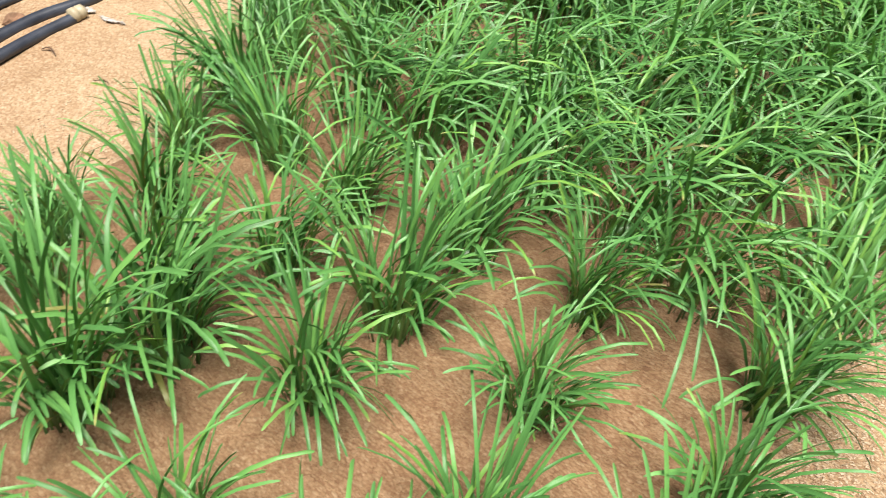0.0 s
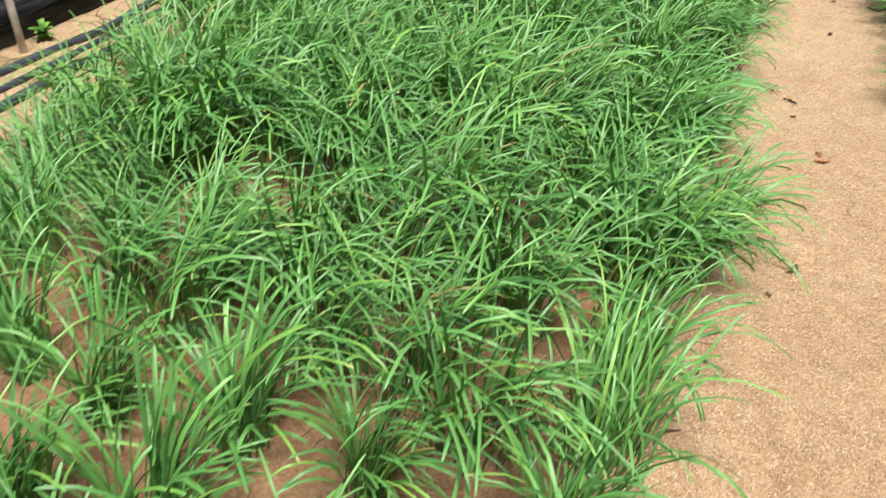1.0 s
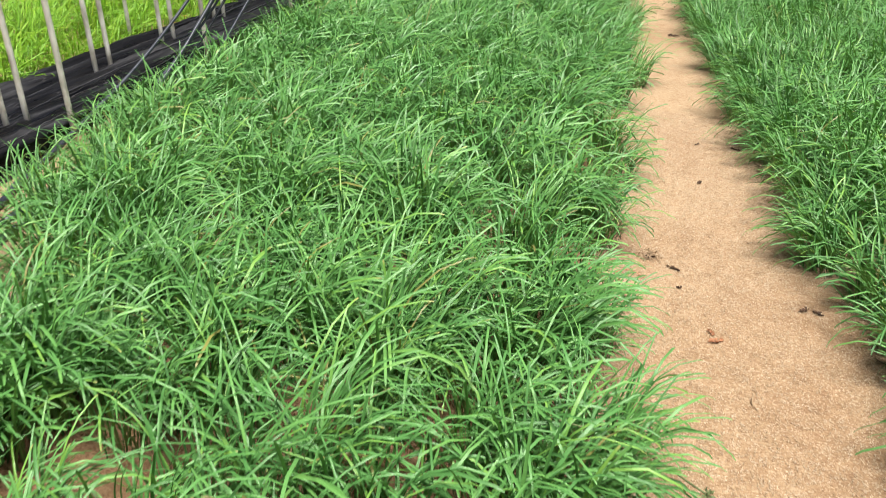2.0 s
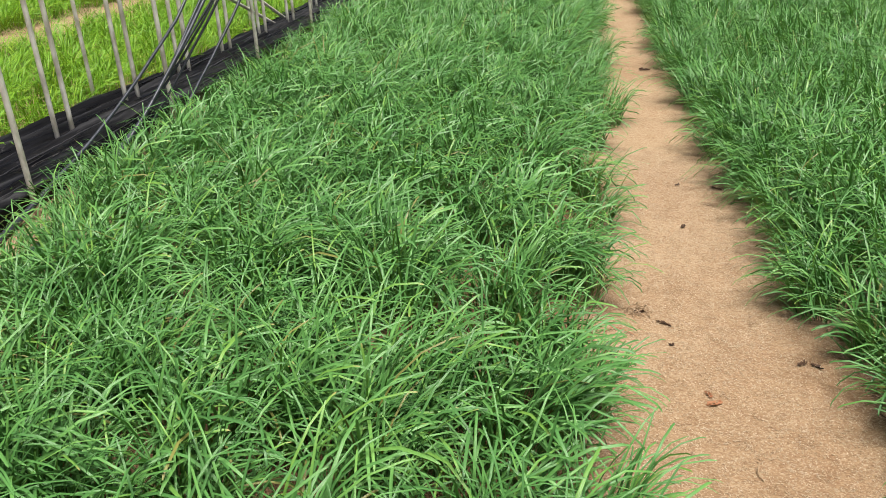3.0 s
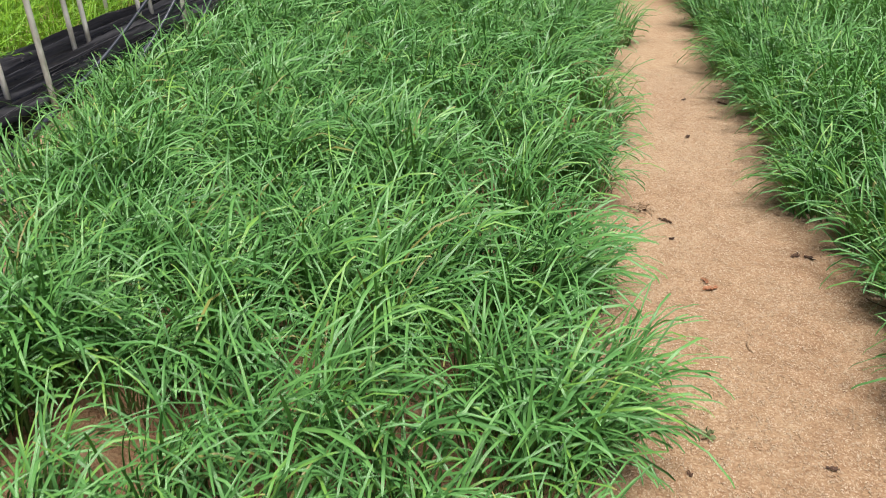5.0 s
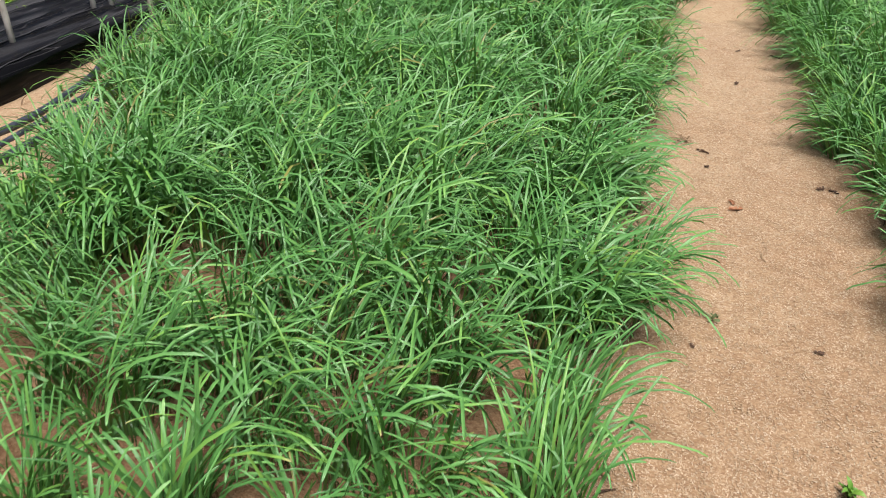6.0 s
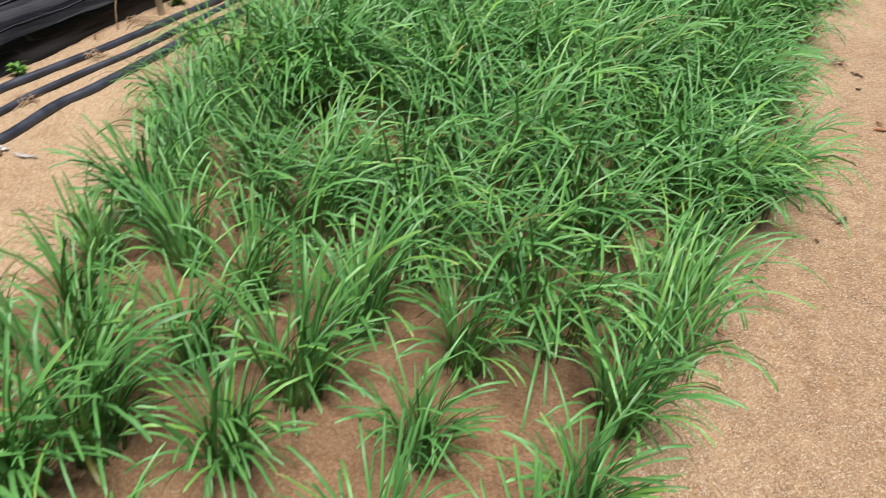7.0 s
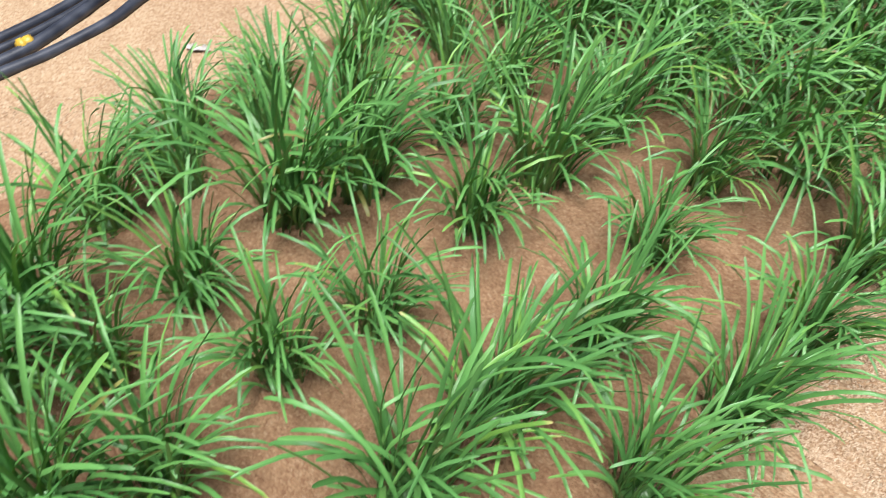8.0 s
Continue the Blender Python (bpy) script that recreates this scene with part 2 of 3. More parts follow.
def build_bed_soil():
    """Darker soil mixed with hulls under the long bed, thinning out unevenly at its edges; its tint also holds shade
    from the clumps.
    """
    ys, us = np.concatenate([np.arange(-0.6, 4.0, 0.03), np.arange(4.0, 11.0, 0.1)]), np.linspace(0, 1, 56)
    verts = []
    for y in ys:
        right = 0.05 - 0.085 * max(0.0, y - 1.2)
        left = float(np.interp(y, (-0.6, 0.6, 1.0, 1.5, 2.0, 2.5, 3.0, 11.0), (-1.0, -1.04, -1.14, -1.3, -1.48, -1.68, -1.8, -2.3)))
        for u in us:
            x = left + (right - left) * u
            rim = min(u, 1 - u) * (right - left) + 0.05 * noise.noise((x * 6, y * 6, 4.0)) + 0.06 * noise.noise((x * 2.5, y * 2.5, 9.0))
            verts.append((x, y, lie(x, y) + min(0.007, rim * 0.25 - 0.009) + 0.004 * noise.noise((x * 18, y * 18, 8.0))))
    w = len(us)
    faces = [(j * w + i, j * w + i + 1, (j + 1) * w + i + 1, (j + 1) * w + i) for j in range(len(ys) - 1) for i in range(w - 1)]
    tagged(new("bed_soil", mesh_of("bed_soil", verts, faces, SOIL)), "dark reddish soil mixed with rice hulls under the chives", "soil", kind="structure")


build_bed_soil()


def build_hulls(count, place, name, label):
    """Loose hulls: small folded boats lying at every angle."""
    n = count
    rng = np.random.default_rng(7)
    x, y = place(rng, n)
    z = np.array([lie(a, b) for a, b in zip(x, y)])
    length, wide = rng.uniform(0.0022, 0.0035, n), rng.uniform(0.0008, 0.0012, n)
    a, tilt = rng.uniform(0, math.pi, n), rng.normal(0, 0.1, n)
    along = np.stack([np.cos(a) * np.cos(tilt), np.sin(a) * np.cos(tilt), np.sin(tilt)], 1)
    side = np.stack([-np.sin(a), np.cos(a), 0 * a], 1)
    c = np.stack([x, y, z + 0.0008], 1)
    l, w = length[:, None] * along, wide[:, None] * side
    up = np.array([0, 0, 1]) * rng.uniform(0.0009, 0.0016, n)[:, None]
    verts = np.stack([c - l, c - 0.2 * l - w, c + up, c - 0.2 * l + w, c + l], 1).reshape(-1, 3)
    base = (5 * np.arange(n))[:, None, None]
    faces = (np.array([[0, 1, 2], [0, 2, 3], [1, 4, 2], [2, 4, 3]])[None] + base).reshape(-1, 3)
    tagged(new(name, mesh_of(name, verts, faces, HULL, smooth=False)), label, "mulch", kind="stuff")


def on_path(rng, n):
    y = 0.5 + 3.2 * rng.random(n) ** 1.75
    x = rng.uniform(-0.02, 0.68, n) - 0.09 * (y - 1.5)
    return x, y


def in_bed(rng, n):
    return rng.uniform(-1.2, 0.02, n), -0.3 + 2.0 * rng.random(n) ** 1.2


build_hulls(105000, on_path, "rice_hulls", "loose dry rice hulls strewn over the walkway")
build_hulls(22000, in_bed, "rice_hulls", "loose rice hulls between the chive clumps")


# ---- chives ----
def leaf_lines(length, wide, lean, droop, twist, curl, segs, across):
    """One strap leaf that rises from the origin and bows towards +x, with a blunt rounded tip: points, faces and uv."""
    s = np.concatenate([np.linspace(0, 0.955, segs), [1.0]]) if segs < 6 else np.concatenate([np.linspace(0, 0.95, segs - 1), [0.985, 1.0]])
    theta = lean + (droop - lean) * s**curl
    step, mid = np.diff(s) * length, (theta[1:] + theta[:-1]) / 2
    x = np.concatenate([[0], np.cumsum(np.sin(mid) * step)])
    z = np.concatenate([[0], np.cumsum(np.cos(mid) * step)])
    turn = twist * s
    w = wide / 2 * (0.55 + 0.45 * np.minimum(1, s / 0.4)) * (1 - 0.22 * np.clip((s - 0.6) / 0.4, 0, 1)) * np.interp(s, (0.0, 0.95, 0.985, 1.0), (1.0, 1.0, 0.78, 0.34))
    normal = np.stack([-np.cos(theta), 0 * s, np.sin(theta)], 1)
    flat = np.stack([0 * s, 1 + 0 * s, 0 * s], 1)
    cross = flat * np.cos(turn)[:, None] + normal * np.sin(turn)[:, None]
    out = normal * np.cos(turn)[:, None] - flat * np.sin(turn)[:, None]
    line = np.stack([x, 0 * s, z], 1)
    cols = np.linspace(-1, 1, across)
    pts = np.stack([line + c * w[:, None] * cross + (abs(c) - 0.5) * 0.45 * w[:, None] * out for c in cols], 1)
    uv = np.stack(np.broadcast_arrays(((cols + 1) / 2)[None, :], s[:, None]), -1)
    idx = np.arange((segs + 1) * across).reshape(segs + 1, across)
    faces = np.stack([idx[:-1, :-1], idx[:-1, 1:], idx[1:, 1:], idx[1:, :-1]], -1).reshape(-1, 4)
    return pts.reshape(-1, 3), faces, uv.reshape(-1, 2)


def leaf_kind(rng):
    """Length, width, lean, droop, twist and curl of a leaf: upright at first, then bowing over; some stay nearly straight."""
    length = rng.uniform(0.19, 0.36)
    lean = radians(rng.uniform(0, 11))
    bend = rng.uniform(80, 160) if rng.random() < 0.82 else rng.uniform(15, 55)
    return length, rng.uniform(0.0043, 0.0068), lean, lean + radians(bend) * (0.4 + length * 2), rng.normal(0, 0.45), rng.uniform(1.4, 2.3)


rng = np.random.default_rng(11)
KINDS = [leaf_kind(rng) for _ in range(54)]
for _ in range(18):
    KINDS.append((rng.uniform(0.08, 0.16), rng.uniform(0.0035, 0.0055), radians(rng.uniform(0, 24)), radians(rng.uniform(15, 70)), rng.normal(0, 0.6), 1.8))
LEAVES = []
for kind in KINDS:
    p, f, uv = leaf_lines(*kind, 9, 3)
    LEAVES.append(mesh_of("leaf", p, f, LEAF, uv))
# Leaves of the first, open clumps: shorter and more upright.
SHORT = []
for n in range(64):
    lean = radians(rng.uniform(0, 15))
    droop = lean + radians(rng.uniform(55, 135) if n % 4 else rng.uniform(10, 40))
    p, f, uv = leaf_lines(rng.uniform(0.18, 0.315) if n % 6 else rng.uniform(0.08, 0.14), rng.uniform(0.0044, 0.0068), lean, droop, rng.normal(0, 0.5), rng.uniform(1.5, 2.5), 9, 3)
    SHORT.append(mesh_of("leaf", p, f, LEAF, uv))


def clump_leaves(rng, count, side, spread):
    """For each leaf of a clump: its kind, foot and turn. Most of them sweep one way, the others part all round."""
    out, sweep = [], side + rng.normal(0, 0.35)
    for _ in range(count):
        a, r = rng.uniform(0, 2 * math.pi), spread * math.sqrt(rng.random())
        chance = rng.random()
        way = sweep + rng.normal(0, 0.65) if chance < 0.5 else a + rng.normal(0, 0.4) if chance < 0.94 else rng.uniform(-math.pi, math.pi)
        out.append((int(rng.integers(len(KINDS))), (r * math.cos(a), r * math.sin(a), 0.0), way))
    return out


def foot_mesh(rng):
    """The stool of sheathed stems from which a clump's leaves part: one lobed, tapering body."""
    verts, faces, uv = [], [], []
    lobes, sides = rng.uniform(0.6, 1.0, 9), 27
    for z, w in ((-0.012, 0.042), (0.008, 0.043), (0.022, 0.036), (0.032, 0.02)):
        for k in range(sides):
            a = 2 * math.pi * k / sides
            r = w * lobes[k // 3] * (1.0 if k % 3 == 1 else 0.72)
            verts.append((r * math.cos(a), r * math.sin(a), z))
            uv.append((k / sides, 0.06 + z))
    faces += [(j * sides + k, j * sides + (k + 1) % sides, (j + 1) * sides + (k + 1) % sides, (j + 1) * sides + k) for j in range(3) for k in range(sides)]
    faces.append(tuple(3 * sides + k for k in range(sides)))
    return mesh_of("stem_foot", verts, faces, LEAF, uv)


def split_clump(rng, count, side, spread=0.05, leaves=LEAVES):
    """A clump whose leaves are single parts."""
    root = new("chive_clump")
    part("stem_foot", foot_mesh(rng), root, "green stem bases with shade put into their colour")
    for n, foot, way in clump_leaves(rng, count, side, spread):
        leaf = part("leaf", leaves[n % len(leaves)], root)
        leaf.matrix_basis = pose(*foot, rng.normal(0, 4), rng.normal(0, 4), math.degrees(way))
    return root


def clump_arrays(rng, count, side, segs, across, spread=0.05, kinds=KINDS, grow=1.0):
    pts, faces, uvs, base = [], [], [], 0
    for n, foot, way in clump_leaves(rng, count, side, spread):
        p, f, uv = leaf_lines(*kinds[n], segs, across)
        c, s = math.cos(way), math.sin(way)
        p = grow * p @ np.array([[c, s, 0], [-s, c, 0], [0, 0, 1]]) + foot
        pts.append(p), faces.append(f + base), uvs.append(uv)
        base += len(p)
    return np.vstack(pts), np.vstack(faces), np.vstack(uvs)


def bent(y):
    """How far the planted rows swerve sideways along the house."""
    return -0.085 * max(0.0, y - 1.2)


BED_LABEL = "garlic chive clump with long arching green leaves"
MAIN, RIGHT = "chive clumps of the long bed", "chive clumps across the walkway"
# Columns of the long bed, and where each begins: the bed widens towards the poles.
COLUMNS = ((-0.02, -1), (-0.205, -1), (-0.42, -1), (-0.62, -1), (-0.80, -1), (-0.95, 1.0), (-1.10, 1.0), (-1.24, 1.15), (-1.38, 1.5), (-1.53, 1.95), (-1.66, 2.5))
PITCH = 0.172
EDGE, LAST = 11, 12  # the first column across the walkway and the outermost one beside the hoses lean outwards
# The first clumps, where the planting is still open: column, then x and y of each.
FIRST = (
    (0, ((0.012, 0.305), (0.025, 0.466), (0.02, 0.64), (0.0, 0.81), (0.002, 0.975))),
    (1, ((-0.16, 0.097), (-0.171, 0.243), (-0.16, 0.423), (-0.215, 0.608), (-0.25, 0.787), (-0.168, 0.922), (-0.29, 0.97))),
    (2, ((-0.36, -0.108), (-0.405, 0.087), (-0.38, 0.227), (-0.427, 0.452), (-0.43, 0.602), (-0.444, 0.772), (-0.437, 0.945), (-0.53, 1.05))),
    (3, ((-0.548, -0.089), (-0.587, 0.065), (-0.628, 0.252), (-0.61, 0.366), (-0.612, 0.565), (-0.633, 0.72), (-0.66, 0.91), (-0.70, 1.045))),
    (4, ((-0.695, -0.119), (-0.80, 0.03), (-0.785, 0.165), (-0.70, 0.442), (-0.81, 0.33), (-0.84, 0.53), (-0.79, 0.735), (-0.80, 0.91), (-0.875, 1.035))),
    (5, ((-0.865, 0.21), (-0.89, 0.405), (-0.92, 0.64), (-0.95, 0.79), (-1.0, 0.92), (-1.09, 1.0))),
)


def planted(name, spots, mat, label, count, segs, across, grow, side):
    """A mass of clumps in one mesh."""
    pts, faces, uvs, base = [], [], [], 0
    pool = [clump_arrays(rng, count + int(rng.integers(-6, 8)), side, segs, across, 0.09) for _ in range(14)]
    for x, y, i in spots:
        p, f, uv = pool[int(rng.integers(14))]
        a, g = rng.normal(2.6 if i == LAST else 0, 0.45), grow * rng.uniform(0.85, 1.15) * (0.82 if i == LAST else 0.8 if i == 0 else 0.9 if i == EDGE else 1.0)
        c, s = math.cos(a), math.sin(a)
        tip = -0.25 if i == EDGE else -0.2 if i == LAST else 0.0
        u, v = math.cos(tip), math.sin(tip)
        p = g * p @ np.array([[c, s, 0], [-s, c, 0], [0, 0, 1]]) @ np.array([[u, 0, -v], [0, 1, 0], [v, 0, u]]) + (x, y, lie(x, y) - 0.004)
        pts.append(p), faces.append(f + base), uvs.append(uv)
        base += len(p)
    tagged(new(name, mesh_of(name, np.vstack(pts), np.vstack(faces), mat, np.vstack(uvs))), label, "plant", kind="stuff")


rng = np.random.default_rng(23)
spots = [(x, y, i) for i, places in FIRST for x, y in places]
for j in range(56):
    for i, (cx, begins) in enumerate(COLUMNS):
        y = -0.41 + PITCH * j + 0.1 * PITCH * (i % 2)
        if y > max(begins, 1.06) or (y < -0.2 and i in (2, 3, 4)):
            loose = 1.0 if y < 1.3 else 2.6
            last = y > 1 and i == max(n for n, c in enumerate(COLUMNS) if y > c[1])
            spots.append((cx + bent(y) + rng.normal(0, 0.014 * loose), y + rng.normal(0, 0.018 * loose), LAST if last else i))
            if 1.3 < y < 4.2 and 0 < i < 8 and rng.random() < 0.3:
                spots.append((cx + bent(y) + 0.09 + rng.normal(0, 0.02), y + rng.uniform(-0.08, 0.08), i))

# The clumps that the camera passes, leaf by leaf.
models = [split_clump(rng, n, 0.3, 0.042, SHORT) for n in (96, 106, 92, 100, 110, 94)]
thick = [split_clump(rng, n, 0.15, 0.075) for n in (106, 116, 100)]
for m in models + thick:
    tagged(m, BED_LABEL, "plant", MAIN)
for k, (x, y, i) in enumerate(s for s in spots if s[1] < 1.28):
    turn = rng.normal(75 if i == 5 and k % 2 and y < 1 else 40 if i == 0 and y > 0.7 else 0, 20 if i == 0 else 24)
    outer = i in (5, 6, LAST) and x < -0.84 or (i == 4 and x < -0.77 and k % 2 == 0)
    if outer:
        turn = rng.normal(165, 35)
    m = pose(x, y, lie(x, y) - 0.004, 0, -13 if outer else 0, 0) @ pose(0, 0, 0, 0, 0, turn) @ Matrix.Scale((rng.uniform(0.96, 1.09) if y < 0.55 else rng.uniform(0.9, 1.04)) * (0.86 if i == 5 or x < -0.77 else 1.0) * (0.86 if i == 0 else 1.0), 4)
    pool = models if y < 0.86 else thick
    fresh = [o for o in pool if "set" not in o]
    if fresh:
        fresh[0].matrix_basis = m
        fresh[0]["set"] = 1
    else:
        copy_thing(pool[k % len(pool)], m)
for o in scene.objects:
    if "set" in o:
        del o["set"]
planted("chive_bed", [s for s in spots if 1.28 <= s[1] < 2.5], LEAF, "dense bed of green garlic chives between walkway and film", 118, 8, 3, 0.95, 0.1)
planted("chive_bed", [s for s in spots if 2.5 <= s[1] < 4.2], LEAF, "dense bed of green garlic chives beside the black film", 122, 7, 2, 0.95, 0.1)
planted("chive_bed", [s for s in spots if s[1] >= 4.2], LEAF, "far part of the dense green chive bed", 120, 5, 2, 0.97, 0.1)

def far_edge(y):
    """Where the first column of the bed across the walkway stands."""
    return float(np.interp(y, (0.9, 1.8, 2.1, 2.3, 2.6, 3.3, 4.4, 5.6, 7.1, 9.0), (0.80, 0.695, 0.64, 0.585, 0.515, 0.41, 0.265, 0.14, 0.0, -0.2)))


# The bed across the walkway: its first clumps leaf by leaf, the rest as a mass.
edge = [split_clump(rng, n, math.pi, 0.085) for n in (128, 138)]
mass = []
for m in edge:
    tagged(m, BED_LABEL, "plant", RIGHT)
for j in range(46):
    for i in range(10):
        y = 0.95 + PITCH * j + rng.normal(0, 0.02)
        x = far_edge(y) + 0.165 * i + rng.normal(0, 0.018)
        if i == 0 and j < 11:
            m = pose(x, y, lie(x, y) - 0.004, 0, -16, 0) @ pose(0, 0, 0, 0, 0, rng.normal(0, 30)) @ Matrix.Scale(rng.uniform(0.85, 1.0), 4)
            if j < 2:
                edge[j].matrix_basis = m
            else:
                copy_thing(edge[j % 2], m)
        else:
            mass.append((x, y, 5 if i else EDGE))
        if i == 0:
            mass.append((x + 0.03, y + PITCH * rng.uniform(0.3, 0.7), EDGE))
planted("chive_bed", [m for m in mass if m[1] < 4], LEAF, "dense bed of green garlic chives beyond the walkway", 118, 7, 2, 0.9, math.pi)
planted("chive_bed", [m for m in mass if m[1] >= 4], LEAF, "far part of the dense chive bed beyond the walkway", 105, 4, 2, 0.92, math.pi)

# Beds of the house beyond the film, parted by a walkway.
beyond = []
for j in range(46):
    for i in range(32):
        y = 2.3 + 0.13 * j + rng.normal(0, 0.03)
        x = -2.68 - 0.118 * i + rng.normal(0, 0.03)
        if not -4.66 < x < -3.98:
            beyond.append((x - 0.06 * (y - 5), y, 5))
planted("chive_field", beyond, LEAF_SUNLIT, "short bright yellow-green chive beds beyond the black film", 50, 3, 2, 0.78, 0.3)


# ---- poles, film and hoses beside the bed ----
POLE_Y = (-0.40, 0.605, 1.541, 2.596, 3.616, 4.62, 5.597, 6.6, 7.6)
POLE_X = (-1.61, -1.695, -1.783, -1.952, -2.067, -2.153, -2.248, -2.34, -2.43)


def pole_line(y):
    return float(np.interp(y, POLE_Y, POLE_X))


def sheet(name, profile, root, label, shape):
    """A film swept along the pole line; shape gives each point's own shift."""
    ys = np.concatenate([np.arange(-0.8, 4.5, 0.02), np.arange(4.5, 10.5, 0.05)])
    verts = []
    for y in ys:
        fx = pole_line(y) - 0.06 + 0.03 * float(np.interp(y, (1.8, 2.4), (0, 1))) + 0.012 * noise.noise((y * 0.9, 5.0, 0.0))
        for k, (dx, z) in enumerate(profile):
            sx, sz = shape(k, dx, y)
            verts.append((fx + dx * float(np.interp(y, (2.9, 3.9, 6.3), (1.0, 0.74, 0.62))) + sx, y, z + sz))
    w = len(profile)
    faces = [(j * w + i, j * w + i + 1, (j + 1) * w + i + 1, (j + 1) * w + i) for j in range(len(ys) - 1) for i in range(w - 1)]
    part(name, mesh_of(name, verts, faces, FILM), root, label)


def pleat(dx, y):
    """Long sharp folds that wander along the film."""
    u = dx / 0.055 + 0.6 * noise.noise((dx * 5, y * 0.4, 1.0)) + 0.2 * noise.noise((dx * 9, y * 1.6, 6.0))
    ridge = 1 - abs(2 * (u - math.floor(u)) - 1)
    size = 0.5 + 0.5 * noise.noise((dx * 7, y * 0.9, 12.0))
    return 0.045 * float(np.interp(y, (1.8, 3.2), (0.4, 1.0))) * size * ridge**3 + 0.007 * noise.noise((dx * 55, y * 6.0, 2.0)) + 0.004 * noise.noise((dx * 90, y * 22.0, 5.0))


def build_film():
    """Black sheeting over a low ridge: an upright skirt, a pleated top sheet with a drooping lip, and a ragged back edge."""
    root = tagged(new("mulch_film"), "wrinkled black plastic film over a low ridge", "plastic film")
    skirt = [(0.0, -0.01), (-0.004, 0.02), (-0.008, 0.05), (-0.012, 0.08), (-0.03, 0.095)]
    sheet("skirt", skirt, root, "upright black film along the foot of the ridge", lambda k, dx, y: (0.006 * noise.noise((y * 3, k * 0.5, 3.0)) + 0.003 * noise.noise((y * 22, k * 0.5, 8.0)), 0.0))
    top = [(0.012, 0.078), (0.009, 0.086), (0.0, 0.093)] + [(-0.008 - 0.0085 * n, 0.096 + 0.022 * math.sin(min(n, 14) / 9)) for n in range(1, 46)]

    def drape(k, dx, y):
        droop = 0.020 * noise.noise((y * 1.5, 2.0, 4.0)) + 0.006 * noise.noise((y * 9, 2.0, 4.0)) if k < 3 else 0.0
        return 0.012 * noise.noise((y * 4, k * 0.2, 3.0)), droop + (pleat(dx, y) if k > 1 else 0.0)

    sheet("top_sheet", top, root, "long pleats of black film", drape)
    back = [(-0.375, 0.112), (-0.41, 0.12), (-0.435, 0.115), (-0.455, 0.08), (-0.47, 0.05), (-0.485, -0.01)]
    sheet("back_edge", back, root, "crumpled rear edge of the film", lambda k, dx, y: ((0.05 * noise.noise((y * 2.6, 9.0, 0.0)) + 0.018 * noise.noise((y * 11, 9.0, 2.0))) * min(1, k / 2), 0.02 * noise.noise((y * 5, k * 0.4, 7.0)) * (0 < k < 5)))
    # Thin strips whose pale colour stands for light on the film's edges.
    for n, dx in enumerate((-0.012, -0.115, -0.2, -0.31)):
        line = []
        for y in np.concatenate([np.arange(-0.7, 4.5, 0.04), np.arange(4.5, 10.4, 0.1)]):
            d = dx + 0.022 * noise.noise((y * 0.45, n * 3.1, 2.0)) + 0.003 * noise.noise((y * 4.0, n * 2.3, 4.0))
            slim = float(np.interp(y, (2.9, 3.9, 6.3), (1.0, 0.74, 0.62)))
            step = min(max(-d - 0.008, 0.0) / 0.0085, 14)
            rise = 0.096 + 0.022 * math.sin(step / 9) + pleat(d, y) + 0.004 + 0.005 * noise.noise((y * 3.0, n * 1.7, 9.0))
            line.append((pole_line(y) - 0.06 + 0.03 * float(np.interp(y, (1.8, 2.4), (0, 1))) + d * slim, y, rise))
        wide = [0.5 + 1.1 * abs(noise.noise((p[1] * 1.3, n * 5.0, 1.0))) for p in line]
        part("fold", tube("fold", line, 0.003, FOLD, 6, taper=wide), root, "film crease with caught light in its pale colour")


build_film()


def build_pole(x, y, foot, top, lean_x, lean_y, radius, label):
    """A pipe with an open, thick-walled end."""
    h = top - foot
    line = [(x + lean_x * t * h, y + lean_y * t * h, foot + h * t) for t in np.linspace(0, 1, 9)]
    ob = new("greenhouse_pole", tube("greenhouse_pole", line, radius, STEEL, 14))
    tagged(ob, label, "pole", "greenhouse poles")


for x, y in zip(POLE_X, POLE_Y):
    build_pole(x, y, -0.05, 1.7, 0.0, 0.0, 0.0102, "dull grey galvanised pipe standing before the film")
for n in range(15):
    y = (1.93, 2.415, 3.045, 3.56, 4.06, 4.555, 5.04)[n] if n < 7 else 5.04 + 0.505 * (n - 6)
    x = pole_line(y) - float(np.interp(y, (1.9, 2.42, 3.05, 4.5, 5.1), (0.17, 0.125, 0.205, 0.19, 0.155)))
    build_pole(x, y, -0.02, 1.7, 0.0, 0.0, 0.0098, "pale galvanised pipe rising through the film")
    build_pole(x + 0.003, y + 0.085, -0.02, 1.7, 0.0, 0.0, 0.0098, "pale galvanised pipe rising through the film")
for n in range(4):
    y = 2.77 + 0.97 * n
    build_pole(pole_line(y) - 0.50, y, -0.05, 1.7, 0.0, 0.0, 0.0095, "pale galvanised pipe behind the film's edge")


def build_brace(a, b):
    line = [tuple(Vector(a).lerp(Vector(b), t)) for t in np.linspace(0, 1, 7)]
    tagged(new("pole_brace", tube("pole_brace", line, 0.0105, STEEL, 12)), "slanting galvanised brace pipe between the poles", "pole", "braces")


build_brace((-2.45, 5.53, 0.09), (-2.45, 4.21, 0.68))
build_brace((-2.45, 5.74, 0.07), (-2.45, 4.5, 0.705))


